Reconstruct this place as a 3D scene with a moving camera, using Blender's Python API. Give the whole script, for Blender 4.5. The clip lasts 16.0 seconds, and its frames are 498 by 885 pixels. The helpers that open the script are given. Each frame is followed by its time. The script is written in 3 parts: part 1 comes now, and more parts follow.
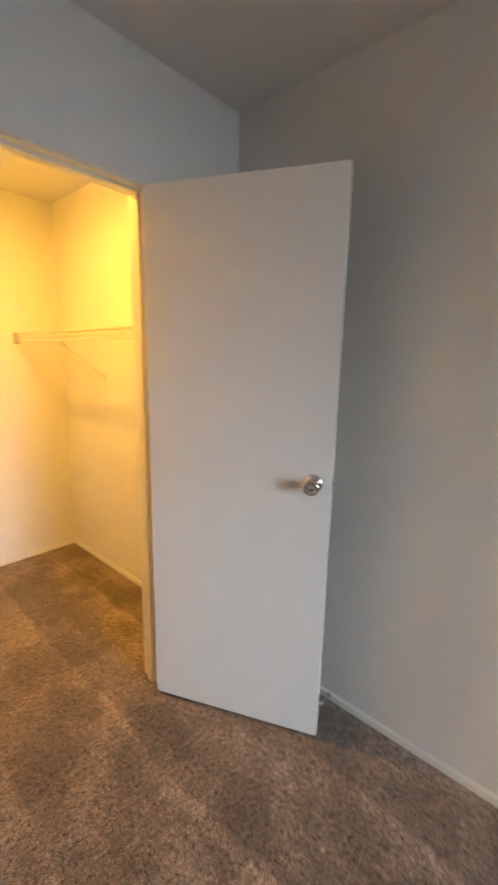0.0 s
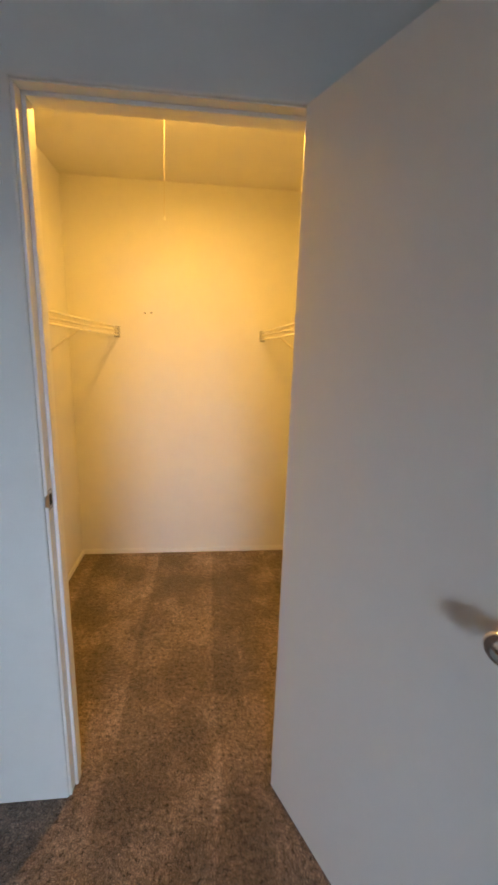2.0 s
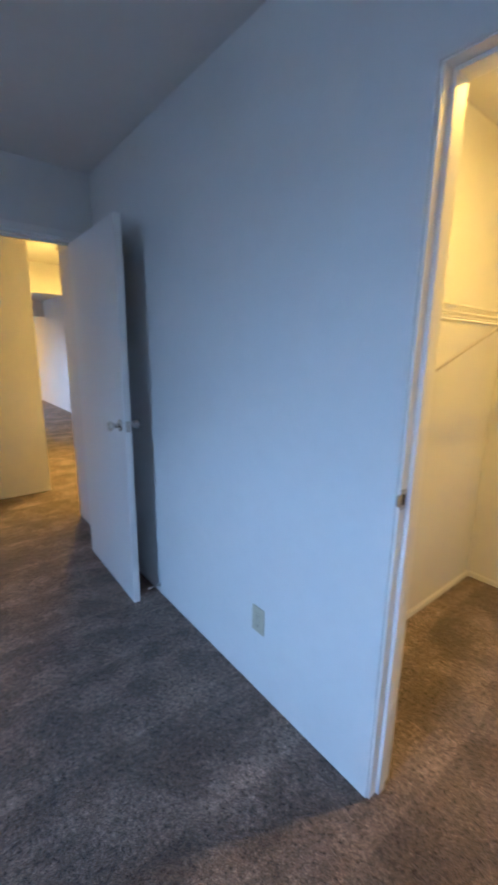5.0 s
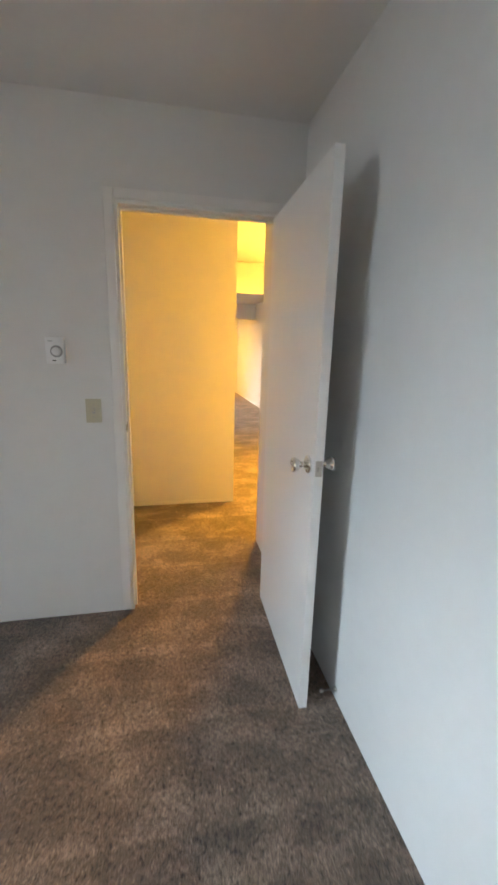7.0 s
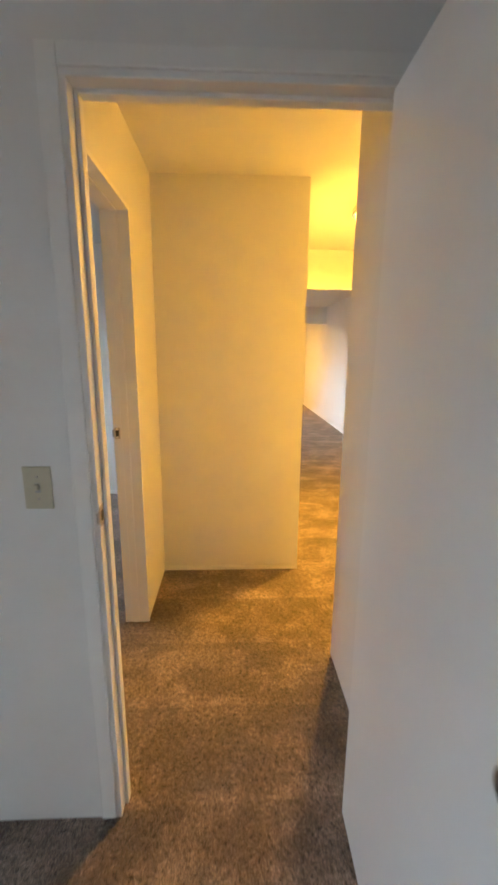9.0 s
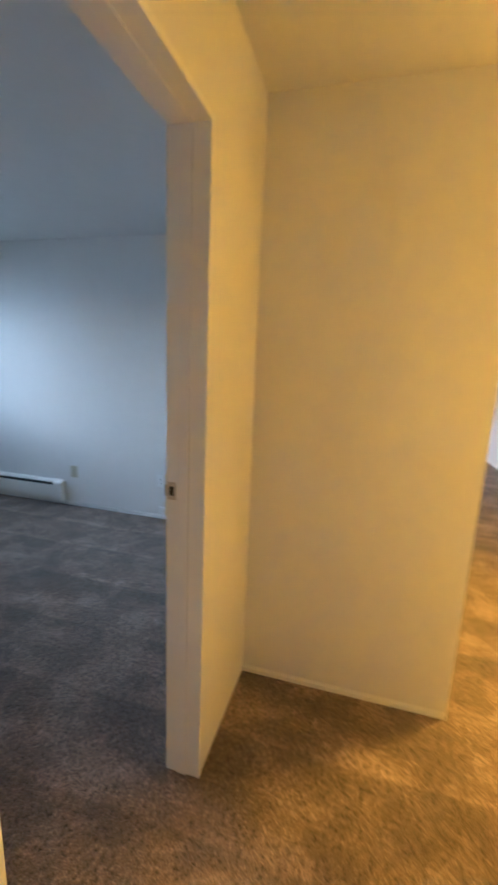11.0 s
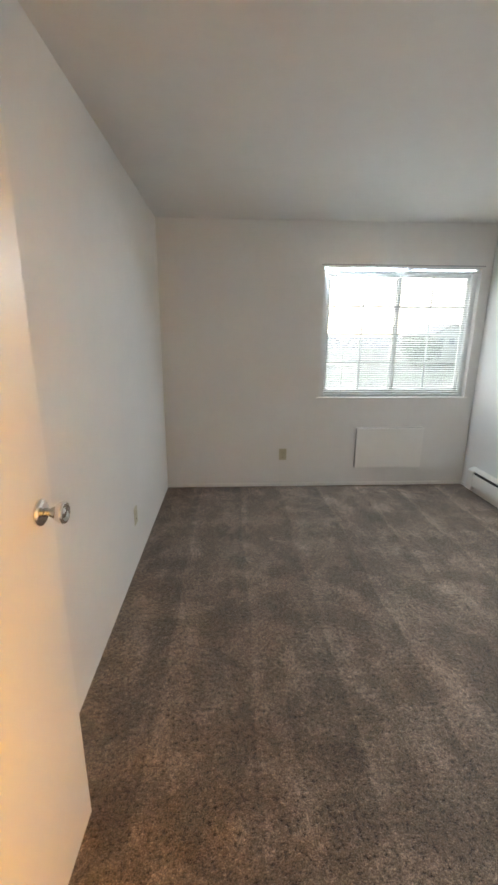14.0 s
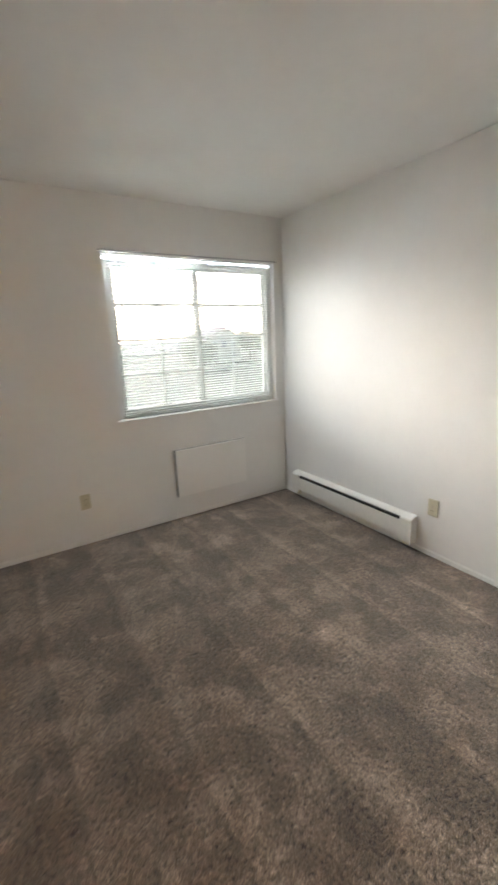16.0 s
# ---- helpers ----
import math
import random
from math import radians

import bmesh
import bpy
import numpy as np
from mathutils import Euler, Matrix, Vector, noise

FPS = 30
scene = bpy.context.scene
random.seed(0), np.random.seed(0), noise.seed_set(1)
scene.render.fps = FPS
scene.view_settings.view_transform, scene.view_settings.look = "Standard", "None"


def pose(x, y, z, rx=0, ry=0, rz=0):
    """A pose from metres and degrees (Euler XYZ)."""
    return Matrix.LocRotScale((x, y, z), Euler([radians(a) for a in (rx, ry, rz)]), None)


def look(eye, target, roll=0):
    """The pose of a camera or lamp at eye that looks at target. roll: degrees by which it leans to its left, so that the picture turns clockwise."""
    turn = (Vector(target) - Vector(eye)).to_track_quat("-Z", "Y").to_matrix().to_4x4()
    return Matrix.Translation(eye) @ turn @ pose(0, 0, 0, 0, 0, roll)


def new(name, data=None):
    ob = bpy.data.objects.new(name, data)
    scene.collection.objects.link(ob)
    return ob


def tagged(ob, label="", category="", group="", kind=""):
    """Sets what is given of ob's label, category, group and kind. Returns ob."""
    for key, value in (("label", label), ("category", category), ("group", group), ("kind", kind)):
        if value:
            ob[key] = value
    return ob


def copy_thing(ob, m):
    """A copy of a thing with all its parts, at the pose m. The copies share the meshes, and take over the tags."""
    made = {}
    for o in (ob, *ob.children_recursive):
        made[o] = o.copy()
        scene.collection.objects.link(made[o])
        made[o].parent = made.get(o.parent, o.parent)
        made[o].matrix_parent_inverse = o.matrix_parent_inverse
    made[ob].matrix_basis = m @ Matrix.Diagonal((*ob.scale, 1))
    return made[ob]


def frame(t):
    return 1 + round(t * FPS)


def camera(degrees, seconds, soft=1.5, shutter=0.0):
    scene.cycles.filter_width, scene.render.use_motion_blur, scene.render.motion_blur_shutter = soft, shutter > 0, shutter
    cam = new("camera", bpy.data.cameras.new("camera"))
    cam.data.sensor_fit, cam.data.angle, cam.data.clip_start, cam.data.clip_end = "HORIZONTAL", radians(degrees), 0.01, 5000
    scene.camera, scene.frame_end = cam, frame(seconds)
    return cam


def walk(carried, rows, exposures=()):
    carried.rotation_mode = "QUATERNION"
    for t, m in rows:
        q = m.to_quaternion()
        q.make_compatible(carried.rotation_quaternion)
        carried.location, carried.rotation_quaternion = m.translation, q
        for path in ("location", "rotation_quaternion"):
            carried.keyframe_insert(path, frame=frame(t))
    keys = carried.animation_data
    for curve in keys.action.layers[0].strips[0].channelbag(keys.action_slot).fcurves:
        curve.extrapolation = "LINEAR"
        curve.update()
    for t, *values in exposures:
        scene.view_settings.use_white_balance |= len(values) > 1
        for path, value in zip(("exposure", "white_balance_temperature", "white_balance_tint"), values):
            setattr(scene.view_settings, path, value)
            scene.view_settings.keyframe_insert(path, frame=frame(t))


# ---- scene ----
# camera and walk
cam = camera(62.9, 16.0, soft=2.8, shutter=0.5)
PATH = [
    (0, (2.021, -1.336, 1.458), (3.484, -0.033, 1.055), 1.2),
    (0.5, (2.231, -1.34, 1.459), (3.32, 0.287, 1.048), 1.8),
    (1, (2.409, -1.339, 1.456), (3.159, 0.459, 1.005), 2.7),
    (1.5, (2.562, -1.232, 1.46), (3.061, 0.653, 1.017), 2.4),
    (2, (2.684, -1.113, 1.466), (2.902, 0.826, 1.027), 1.8),
    (2.5, (2.794, -1.022, 1.469), (2.691, 0.929, 1.041), 1.8),
    (3, (2.888, -0.96, 1.478), (2.478, 0.95, 1.046), 1.3),
    (3.5, (2.917, -0.924, 1.464), (2.225, 0.903, 1.034), 0.7),
    (4, (2.907, -0.939, 1.466), (1.928, 0.748, 1.026), 0.6),
    (4.5, (2.854, -0.94, 1.449), (1.587, 0.543, 1.006), 0.5),
    (5, (2.803, -0.963, 1.437), (1.286, 0.259, 0.985), 0.8),
    (7.5, (1.834, -0.576, 1.454), (-0.097, -0.311, 1.003), 1.2),
    (8, (1.559, -0.512, 1.468), (-0.386, -0.355, 1.028), 0.7),
    (10.5, (0.375, -0.517, 1.476), (-1.576, -0.617, 1.046), 1.6),
    (11, (0.155, -0.54, 1.487), (-1.737, -1.052, 1.088), 2.4),
    (11.5, (-0.017, -0.591, 1.5), (-1.706, -1.575, 1.076), 2.8),
    (12, (-0.154, -0.659, 1.504), (-1.565, -2.003, 1.053), 2.1),
    (12.5, (-0.299, -0.76, 1.492), (-1.343, -2.401, 1.025), 1.2),
    (13, (-0.488, -0.8, 1.528), (-1.045, -2.657, 1.037), 0.8),
    (13.5, (-0.625, -0.851, 1.509), (-0.837, -2.777, 1.011), 0.9),
    (14, (-0.69, -0.897, 1.501), (-0.786, -2.827, 0.984), 0.3),
    (14.5, (-0.713, -0.972, 1.494), (-0.854, -2.895, 0.966), -0.4),
    (15, (-0.719, -1.185, 1.476), (-1.096, -3.085, 0.977), -1.4),
    (15.5, (-0.708, -1.453, 1.478), (-1.422, -3.256, 0.99), -2.1),
    (16, (-0.782, -1.694, 1.485), (-1.797, -3.343, 0.983), -2.4),
]
EXPOSURES = [
    (0.0, 2.18, 6000, 8),
    (0.5, 2.00, 5750, 8),
    (1.0, 1.82, 5550, 7),
    (1.5, 1.64, 5500, 8),
    (2.5, 1.34, 5400, 7),
    (3.5, 1.08, 5050, 6),
    (4.2, 1.20, 4550, 5),
    (5.2, 1.85, 4150, 7),
    (7.3, 2.60, 5900, 4),
    (8.2, 2.64, 5900, 4),
    (10.3, 1.74, 4900, 7),
    (11.0, 1.97, 4800, 6),
    (11.5, 2.10, 5250, 6),
    (12.0, 2.22, 5800, 7),
    (12.6, 2.55, 6100, 9),
    (14.0, 2.90, 6700, 11),
    (16.0, 2.82, 7150, 13),
]
walk(cam, [(t, look(eye, target, roll)) for t, eye, target, roll in PATH], EXPOSURES)

# world, sun and daylight
world = bpy.data.worlds.new("overcast_sky")
scene.world = world
world.use_nodes = True
wn, wl = world.node_tree.nodes, world.node_tree.links
sky = wn.new("ShaderNodeTexSky")
sky.sky_type, sky.sun_disc = "NISHITA", False
sky.sun_elevation, sky.sun_rotation = radians(18), radians(175.4)
sky.dust_density, sky.air_density = 2.0, 1.0
grey = wn.new("ShaderNodeHueSaturation")
grey.inputs["Saturation"].default_value = 0.6
wl.new(sky.outputs["Color"], grey.inputs["Color"])
wl.new(grey.outputs["Color"], wn["Background"].inputs["Color"])
wn["Background"].inputs["Strength"].default_value = 0.11
sun = new("sun", bpy.data.lights.new("sun", "SUN"))
sun.data.energy, sun.data.angle, sun.data.color = 1.5, radians(36), (0.82, 0.91, 1.0)
sun.matrix_world = look((0, 0, 20), (-0.8, 10, 16.74))
# added strip lamps under the heads of the window openings stand in for sky light
# the weak 0.2 W strip only shows as a white band along the headrail
for hx, wide, power, spread, fall in ((2.61, 1.37, 3.1, 105, 0.95), (-1.93, 0.74, 3.4, 150, 1.15), (-2.66, 0.60, 0.2, 130, 1.15)):
    sl = new("added_sky_strip", bpy.data.lights.new("added_sky_strip", "AREA"))
    sl.data.shape, sl.data.size, sl.data.size_y = "RECTANGLE", wide, 0.010
    sl.data.energy, sl.data.color, sl.data.spread = power, (0.72, 0.86, 1.0), radians(spread)
    sl.matrix_world = look((hx, -4.798, 2.070), (hx, -3.798, 2.070 - fall))
sl = new("added_sky_strip", bpy.data.lights.new("added_sky_strip", "AREA"))
sl.data.shape, sl.data.size, sl.data.size_y, sl.data.energy = "RECTANGLE", 2.8, 0.03, 0.7
sl.data.color, sl.data.spread = (0.76, 0.88, 1.0), radians(80)
sl.matrix_world = look((-6.1, -4.793, 2.07), (-6.1, -3.793, 1.31))
# lamps: the closet's bulb and the hall's bowl throw most of their light down
BULB = 47.0
BOWL = 4.5
WARM = (1.0, 0.46, 0.045)
for lx, ly, lz, radius, power in ((2.56, 0.74, 2.366, 0.030, 6.3), (-1.98, 0.50, 2.276, 0.110, 22.0), (-9.5, -0.2, 2.276, 0.110, 20.0)):
    dn = new("lamp_light", bpy.data.lights.new("lamp_light", "AREA"))
    dn.data.shape, dn.data.size, dn.data.energy, dn.data.color = "DISK", 2 * radius, power, WARM
    dn.matrix_world = pose(lx, ly, lz)

# plan in metres: closet wall of the first bedroom on y = 0, its hall wall on x = 0
H = 2.455
AW, AE = 0.015, 3.42          # first bedroom, west and east faces
SF = -4.785                   # inner face of the window side
BW, BE, BN = -3.1, -0.07, -1.105   # second bedroom
HS, HW, HN = -0.98, -1.525, -0.023  # hall
FX, FN = -3.2, 1.02           # foyer
CW, CE, CB, ND = 1.82, 3.362, 1.69, 0.125   # walk-in closet, and the depth of its front wall
LN, LF = 1.56, -10.7          # living room


# ---- mesh helpers ----
def mesh_of(bm, name, mats, smooth=False):
    me = bpy.data.meshes.new(name)
    bmesh.ops.recalc_face_normals(bm, faces=bm.faces)
    bm.to_mesh(me)
    bm.free()
    for m in (mats if isinstance(mats, (list, tuple)) else [mats]):
        me.materials.append(m)
    if smooth:
        for p in me.polygons:
            p.use_smooth = True
    return me


def thing(name, bm, mat, label="", category="", group="", kind="", at=None, smooth=False):
    ob = new(name, mesh_of(bm, name, mat, smooth))
    if at is not None:
        ob.matrix_world = at
    return tagged(ob, label, category, group, kind)


def empty(name, at, label="", category="", group="", kind=""):
    ob = new(name)
    ob.empty_display_size = 0.1
    ob.matrix_basis = at
    return tagged(ob, label, category, group, kind)


def part(name, bm, mat, parent, label="", at=None, smooth=False):
    ob = new(name, mesh_of(bm, name, mat, smooth))
    ob.parent = parent
    if at is not None:
        ob.matrix_basis = at
    return tagged(ob, label)


def share(name, me, parent, at):
    ob = new(name, me)
    ob.parent = parent
    ob.matrix_basis = at
    return ob


def block(lo, hi, bevel=0.0, segs=2, bm=None):
    own = bmesh.new()
    bmesh.ops.create_cube(own, size=1.0)
    for v in own.verts:
        v.co = Vector([lo[i] + (v.co[i] + 0.5) * (hi[i] - lo[i]) for i in range(3)])
    if bevel:
        bmesh.ops.bevel(own, geom=own.edges[:], offset=bevel, segments=segs, affect="EDGES", profile=0.6)
    if bm is None:
        return own
    me = bpy.data.meshes.new("tmp")
    own.to_mesh(me)
    own.free()
    bm.from_mesh(me)
    bpy.data.meshes.remove(me)
    return bm


def lathe(profile, segs=32, bm=None):
    bm = bm or bmesh.new()
    rings = []
    for r, z in profile:
        if r < 1e-6:
            rings.append([bm.verts.new((0, 0, z))])
        else:
            rings.append([bm.verts.new((r * math.cos(2 * math.pi * i / segs), r * math.sin(2 * math.pi * i / segs), z)) for i in range(segs)])
    for a, b in zip(rings, rings[1:]):
        for i in range(segs):
            j = (i + 1) % segs
            if len(a) == 1 and len(b) > 1:
                bm.faces.new((a[0], b[i], b[j]))
            elif len(b) == 1 and len(a) > 1:
                bm.faces.new((a[i], a[j], b[0]))
            elif len(a) > 1:
                bm.faces.new((a[i], a[j], b[j], b[i]))
    return bm


def rod(p, q, r, segs=8, bm=None):
    bm = bm or bmesh.new()
    p, q = Vector(p), Vector(q)
    m = Matrix.Translation((p + q) / 2) @ (q - p).to_track_quat("Z", "Y").to_matrix().to_4x4()
    bmesh.ops.create_cone(bm, cap_ends=True, segments=segs, radius1=r, radius2=r, depth=(q - p).length, matrix=m)
    return bm


def wall(name, axis, f0, f1, a0, a1, openings, mat, label, z0=0.0, z1=H, soft=0.0):
    """A wall between the faces f0 and f1 (along y for axis 'x', along x for 'y'), with openings (a, b, low, high) cut through."""
    ca = sorted({a0, a1, *[v for o in openings for v in o[:2]]})
    cz = sorted({z0, z1, *[v for o in openings for v in o[2:]]})
    bm = bmesh.new()
    made = {}

    def vert(f, a, z):
        key = (f, a, z)
        if key not in made:
            made[key] = bm.verts.new((f, a, z) if axis == "x" else (a, f, z))
        return made[key]

    def solid(i, k):
        if not (0 <= i < len(ca) - 1 and 0 <= k < len(cz) - 1):
            return False
        a, z = (ca[i] + ca[i + 1]) / 2, (cz[k] + cz[k + 1]) / 2
        return not any(o[0] < a < o[1] and o[2] < z < o[3] for o in openings)

    for i in range(len(ca) - 1):
        for k in range(len(cz) - 1):
            if not solid(i, k):
                continue
            a, b, c, d = ca[i], ca[i + 1], cz[k], cz[k + 1]
            for f in (f0, f1):
                bm.faces.new([vert(f, *p) for p in ((a, c), (b, c), (b, d), (a, d))])
            for di, dk, p, q in ((-1, 0, (a, c), (a, d)), (1, 0, (b, c), (b, d)), (0, -1, (a, c), (b, c)), (0, 1, (a, d), (b, d))):
                if not solid(i + di, k + dk):
                    bm.faces.new([vert(f0, *p), vert(f0, *q), vert(f1, *q), vert(f1, *p)])
    bmesh.ops.recalc_face_normals(bm, faces=bm.faces)
    if soft:
        sharp = [e for e in bm.edges if len(e.link_faces) == 2 and e.calc_face_angle(0) > 1.2 and soft_edge(e, axis, a0, a1, z0, z1)]
        bmesh.ops.bevel(bm, geom=sharp, offset=soft, segments=3, affect="EDGES", profile=0.5)
    return thing(name, bm, mat, label, "wall", kind="structure")


def soft_edge(e, axis, a0, a1, z0, z1):
    """True for edges round an opening or at a free upright end, not for those against floor, ceiling or another wall."""
    i = 1 if axis == "x" else 0
    mid = (e.verts[0].co + e.verts[1].co) / 2
    return z0 + 0.001 < mid.z < z1 - 0.001 and abs(e.verts[0].co.z - e.verts[1].co.z) + abs(e.verts[0].co[i] - e.verts[1].co[i]) > 0.2


# ---- materials ----
def nodes_of(name, colour, rough, metal=0.0, spec=0.5):
    m = bpy.data.materials.new(name)
    m.use_nodes = True
    nt = m.node_tree
    b = nt.nodes["Principled BSDF"]
    b.inputs["Base Color"].default_value = (*colour, 1)
    b.inputs["Roughness"].default_value = rough
    b.inputs["Metallic"].default_value = metal
    b.inputs["Specular IOR Level"].default_value = spec
    return m, nt, b


def noise_node(nt, vec, scale, detail=3.0, rough=0.55):
    n = nt.nodes.new("ShaderNodeTexNoise")
    n.inputs["Scale"].default_value, n.inputs["Detail"].default_value, n.inputs["Roughness"].default_value = scale, detail, rough
    nt.links.new(vec, n.inputs["Vector"])
    return n.outputs["Fac"]


def ramp(nt, fac, stops):
    r = nt.nodes.new("ShaderNodeValToRGB")
    while len(r.color_ramp.elements) < len(stops):
        r.color_ramp.elements.new(0.5)
    for e, (p, c) in zip(r.color_ramp.elements, stops):
        e.position, e.color = p, (*c, 1)
    nt.links.new(fac, r.inputs["Fac"])
    return r.outputs["Color"]


def mix(nt, a, b, fac, kind="MIX"):
    n = nt.nodes.new("ShaderNodeMix")
    n.data_type, n.blend_type = "RGBA", kind
    for sock, val in ((n.inputs[0], fac), (n.inputs[6], a), (n.inputs[7], b)):
        if hasattr(val, "links"):
            nt.links.new(val, sock)
        elif isinstance(val, tuple):
            sock.default_value = (*val, 1)
        else:
            sock.default_value = val
    return n.outputs[2]


def bump(nt, b, height, strength, dist, normal=None):
    n = nt.nodes.new("ShaderNodeBump")
    n.inputs["Strength"].default_value, n.inputs["Distance"].default_value = strength, dist
    nt.links.new(height, n.inputs["Height"])
    if normal is not None:
        nt.links.new(normal, n.inputs["Normal"])
    nt.links.new(n.outputs["Normal"], b.inputs["Normal"])
    return n.outputs["Normal"]


def paint(name, colour, rough, peel, peel_scale, stain=0.05):
    """Wall paint: roller stipple, faint unevenness and scuffs."""
    m, nt, b = nodes_of(name, colour, rough, spec=0.35)
    pos = nt.nodes.new("ShaderNodeNewGeometry").outputs["Position"]
    large = noise_node(nt, pos, 1.3, 4)
    small = noise_node(nt, pos, 14.0, 5, 0.7)
    dark = tuple(c * (1 - stain) for c in colour)
    tone = mix(nt, ramp(nt, large, [(0.35, dark), (0.65, colour)]), ramp(nt, small, [(0.3, dark), (0.55, colour)]), 0.4)
    nt.links.new(tone, b.inputs["Base Color"])
    rr = nt.nodes.new("ShaderNodeMapRange")
    rr.inputs["To Min"].default_value, rr.inputs["To Max"].default_value = rough - 0.08, rough + 0.08
    nt.links.new(small, rr.inputs["Value"])
    nt.links.new(rr.outputs["Result"], b.inputs["Roughness"])
    bump(nt, b, noise_node(nt, pos, peel_scale, 2), peel, 0.0015, bump(nt, b, large, 0.25, 0.01))
    return m


def warped(nt, vec, scale, amount):
    """The place, pushed about by a coarse noise, for patches with frayed edges."""
    n = nt.nodes.new("ShaderNodeTexNoise")
    n.inputs["Scale"].default_value, n.inputs["Detail"].default_value = scale, 3.0
    nt.links.new(vec, n.inputs["Vector"])
    add = nt.nodes.new("ShaderNodeVectorMath")
    add.operation = "MULTIPLY_ADD"
    nt.links.new(n.outputs["Color"], add.inputs[0])
    add.inputs[1].default_value = (amount, amount, 0.0)
    nt.links.new(vec, add.inputs[2])
    return add.outputs[0]


def carpet_material():
    """Cut-pile carpet: tufts, clumps, brushed patches and vacuum lanes."""
    m, nt, b = nodes_of("carpet", (0.2, 0.16, 0.13), 0.95, spec=0.1)
    pos = nt.nodes.new("ShaderNodeNewGeometry").outputs["Position"]
    tuft = noise_node(nt, pos, 210.0, 2, 0.7)
    clump = noise_node(nt, pos, 64.0, 4, 0.75)
    swept = nt.nodes.new("ShaderNodeMapping")
    swept.inputs["Scale"].default_value = (1.25, 0.42, 1.0)
    swept.inputs["Rotation"].default_value = (0.0, 0.0, 0.16)
    nt.links.new(pos, swept.inputs["Vector"])
    brushed = noise_node(nt, swept.outputs["Vector"], 5.2, 6, 0.6)
    nap = noise_node(nt, pos, 26.0, 4, 0.7)
    broad = noise_node(nt, pos, 1.7, 3, 0.6)
    lanes = nt.nodes.new("ShaderNodeTexWave")
    lanes.wave_profile = "SAW"
    lanes.bands_direction = "X"
    lanes.inputs["Scale"].default_value, lanes.inputs["Distortion"].default_value = 0.80, 1.0
    lanes.inputs["Detail"].default_value, lanes.inputs["Detail Scale"].default_value = 2.0, 1.5
    nt.links.new(pos, lanes.inputs["Vector"])
    patch = noise_node(nt, warped(nt, pos, 2.6, 0.16), 4.2, 5, 0.62)
    base = ramp(nt, tuft, [(0.30, (0.062, 0.046, 0.034)), (0.5, (0.176, 0.129, 0.097)), (0.70, (0.365, 0.273, 0.210))])
    base = mix(nt, base, ramp(nt, clump, [(0.36, (0.15, 0.135, 0.12)), (0.45, (0.84, 0.84, 0.83)), (0.57, (1.14, 1.14, 1.13)), (0.66, (1.8, 1.78, 1.75))]), 0.97, "MULTIPLY")
    base = mix(nt, base, ramp(nt, brushed, [(0.40, (0.90, 0.885, 0.86)), (0.50, (1.0, 0.99, 0.97)), (0.56, (1.28, 1.27, 1.26)), (0.66, (1.46, 1.45, 1.44))]), 0.7, "MULTIPLY")
    base = mix(nt, base, ramp(nt, patch, [(0.36, (0.78, 0.765, 0.74)), (0.49, (0.93, 0.92, 0.90)), (0.53, (1.34, 1.34, 1.33)), (0.66, (1.60, 1.60, 1.59))]), 0.75, "MULTIPLY")
    base = mix(nt, base, ramp(nt, nap, [(0.38, (0.82, 0.82, 0.82)), (0.62, (1.2, 1.2, 1.2))]), 0.85, "MULTIPLY")
    base = mix(nt, base, ramp(nt, broad, [(0.35, (0.84, 0.84, 0.84)), (0.65, (1.12, 1.12, 1.12))]), 0.8, "MULTIPLY")
    base = mix(nt, base, ramp(nt, lanes.outputs["Fac"], [(0.05, (0.84, 0.84, 0.84)), (0.80, (1.08, 1.08, 1.08)), (0.97, (1.34, 1.34, 1.34)), (1.0, (1.0, 1.0, 1.0))]), 0.8, "MULTIPLY")
    nt.links.new(base, b.inputs["Base Color"])
    b.inputs["Sheen Weight"].default_value = 0.25
    b.inputs["Sheen Roughness"].default_value = 0.6
    n1 = bump(nt, b, clump, 1.0, 0.012)
    bump(nt, b, tuft, 0.9, 0.004, n1)
    return m


def metal_material(name, colour, rough):
    m, nt, b = nodes_of(name, colour, rough, 1.0)
    pos = nt.nodes.new("ShaderNodeTexCoord").outputs["Object"]
    n = noise_node(nt, pos, 60.0, 4, 0.7)
    rr = nt.nodes.new("ShaderNodeMapRange")
    rr.inputs["To Min"].default_value, rr.inputs["To Max"].default_value = rough * 0.6, rough * 1.6
    nt.links.new(n, rr.inputs["Value"])
    nt.links.new(rr.outputs["Result"], b.inputs["Roughness"])
    return m


def plain(name, colour, rough, scale=40.0, vary=0.06, metal=0.0):
    m, nt, b = nodes_of(name, colour, rough, metal)
    pos = nt.nodes.new("ShaderNodeTexCoord").outputs["Object"]
    n = noise_node(nt, pos, scale, 4)
    nt.links.new(ramp(nt, n, [(0.3, tuple(c * (1 - vary) for c in colour)), (0.7, colour)]), b.inputs["Base Color"])
    return m


def glowing(name, colour, strength):
    m, nt, b = nodes_of(name, (0.9, 0.9, 0.88), 0.3)
    b.inputs["Emission Color"].default_value = (*colour, 1)
    b.inputs["Emission Strength"].default_value = strength
    return m


def glass_material():
    m = bpy.data.materials.new("window_glass")
    m.use_nodes = True
    b = m.node_tree.nodes["Principled BSDF"]
    b.inputs["Roughness"].default_value = 0.0
    b.inputs["IOR"].default_value = 1.45
    b.inputs["Transmission Weight"].default_value = 1.0
    return m


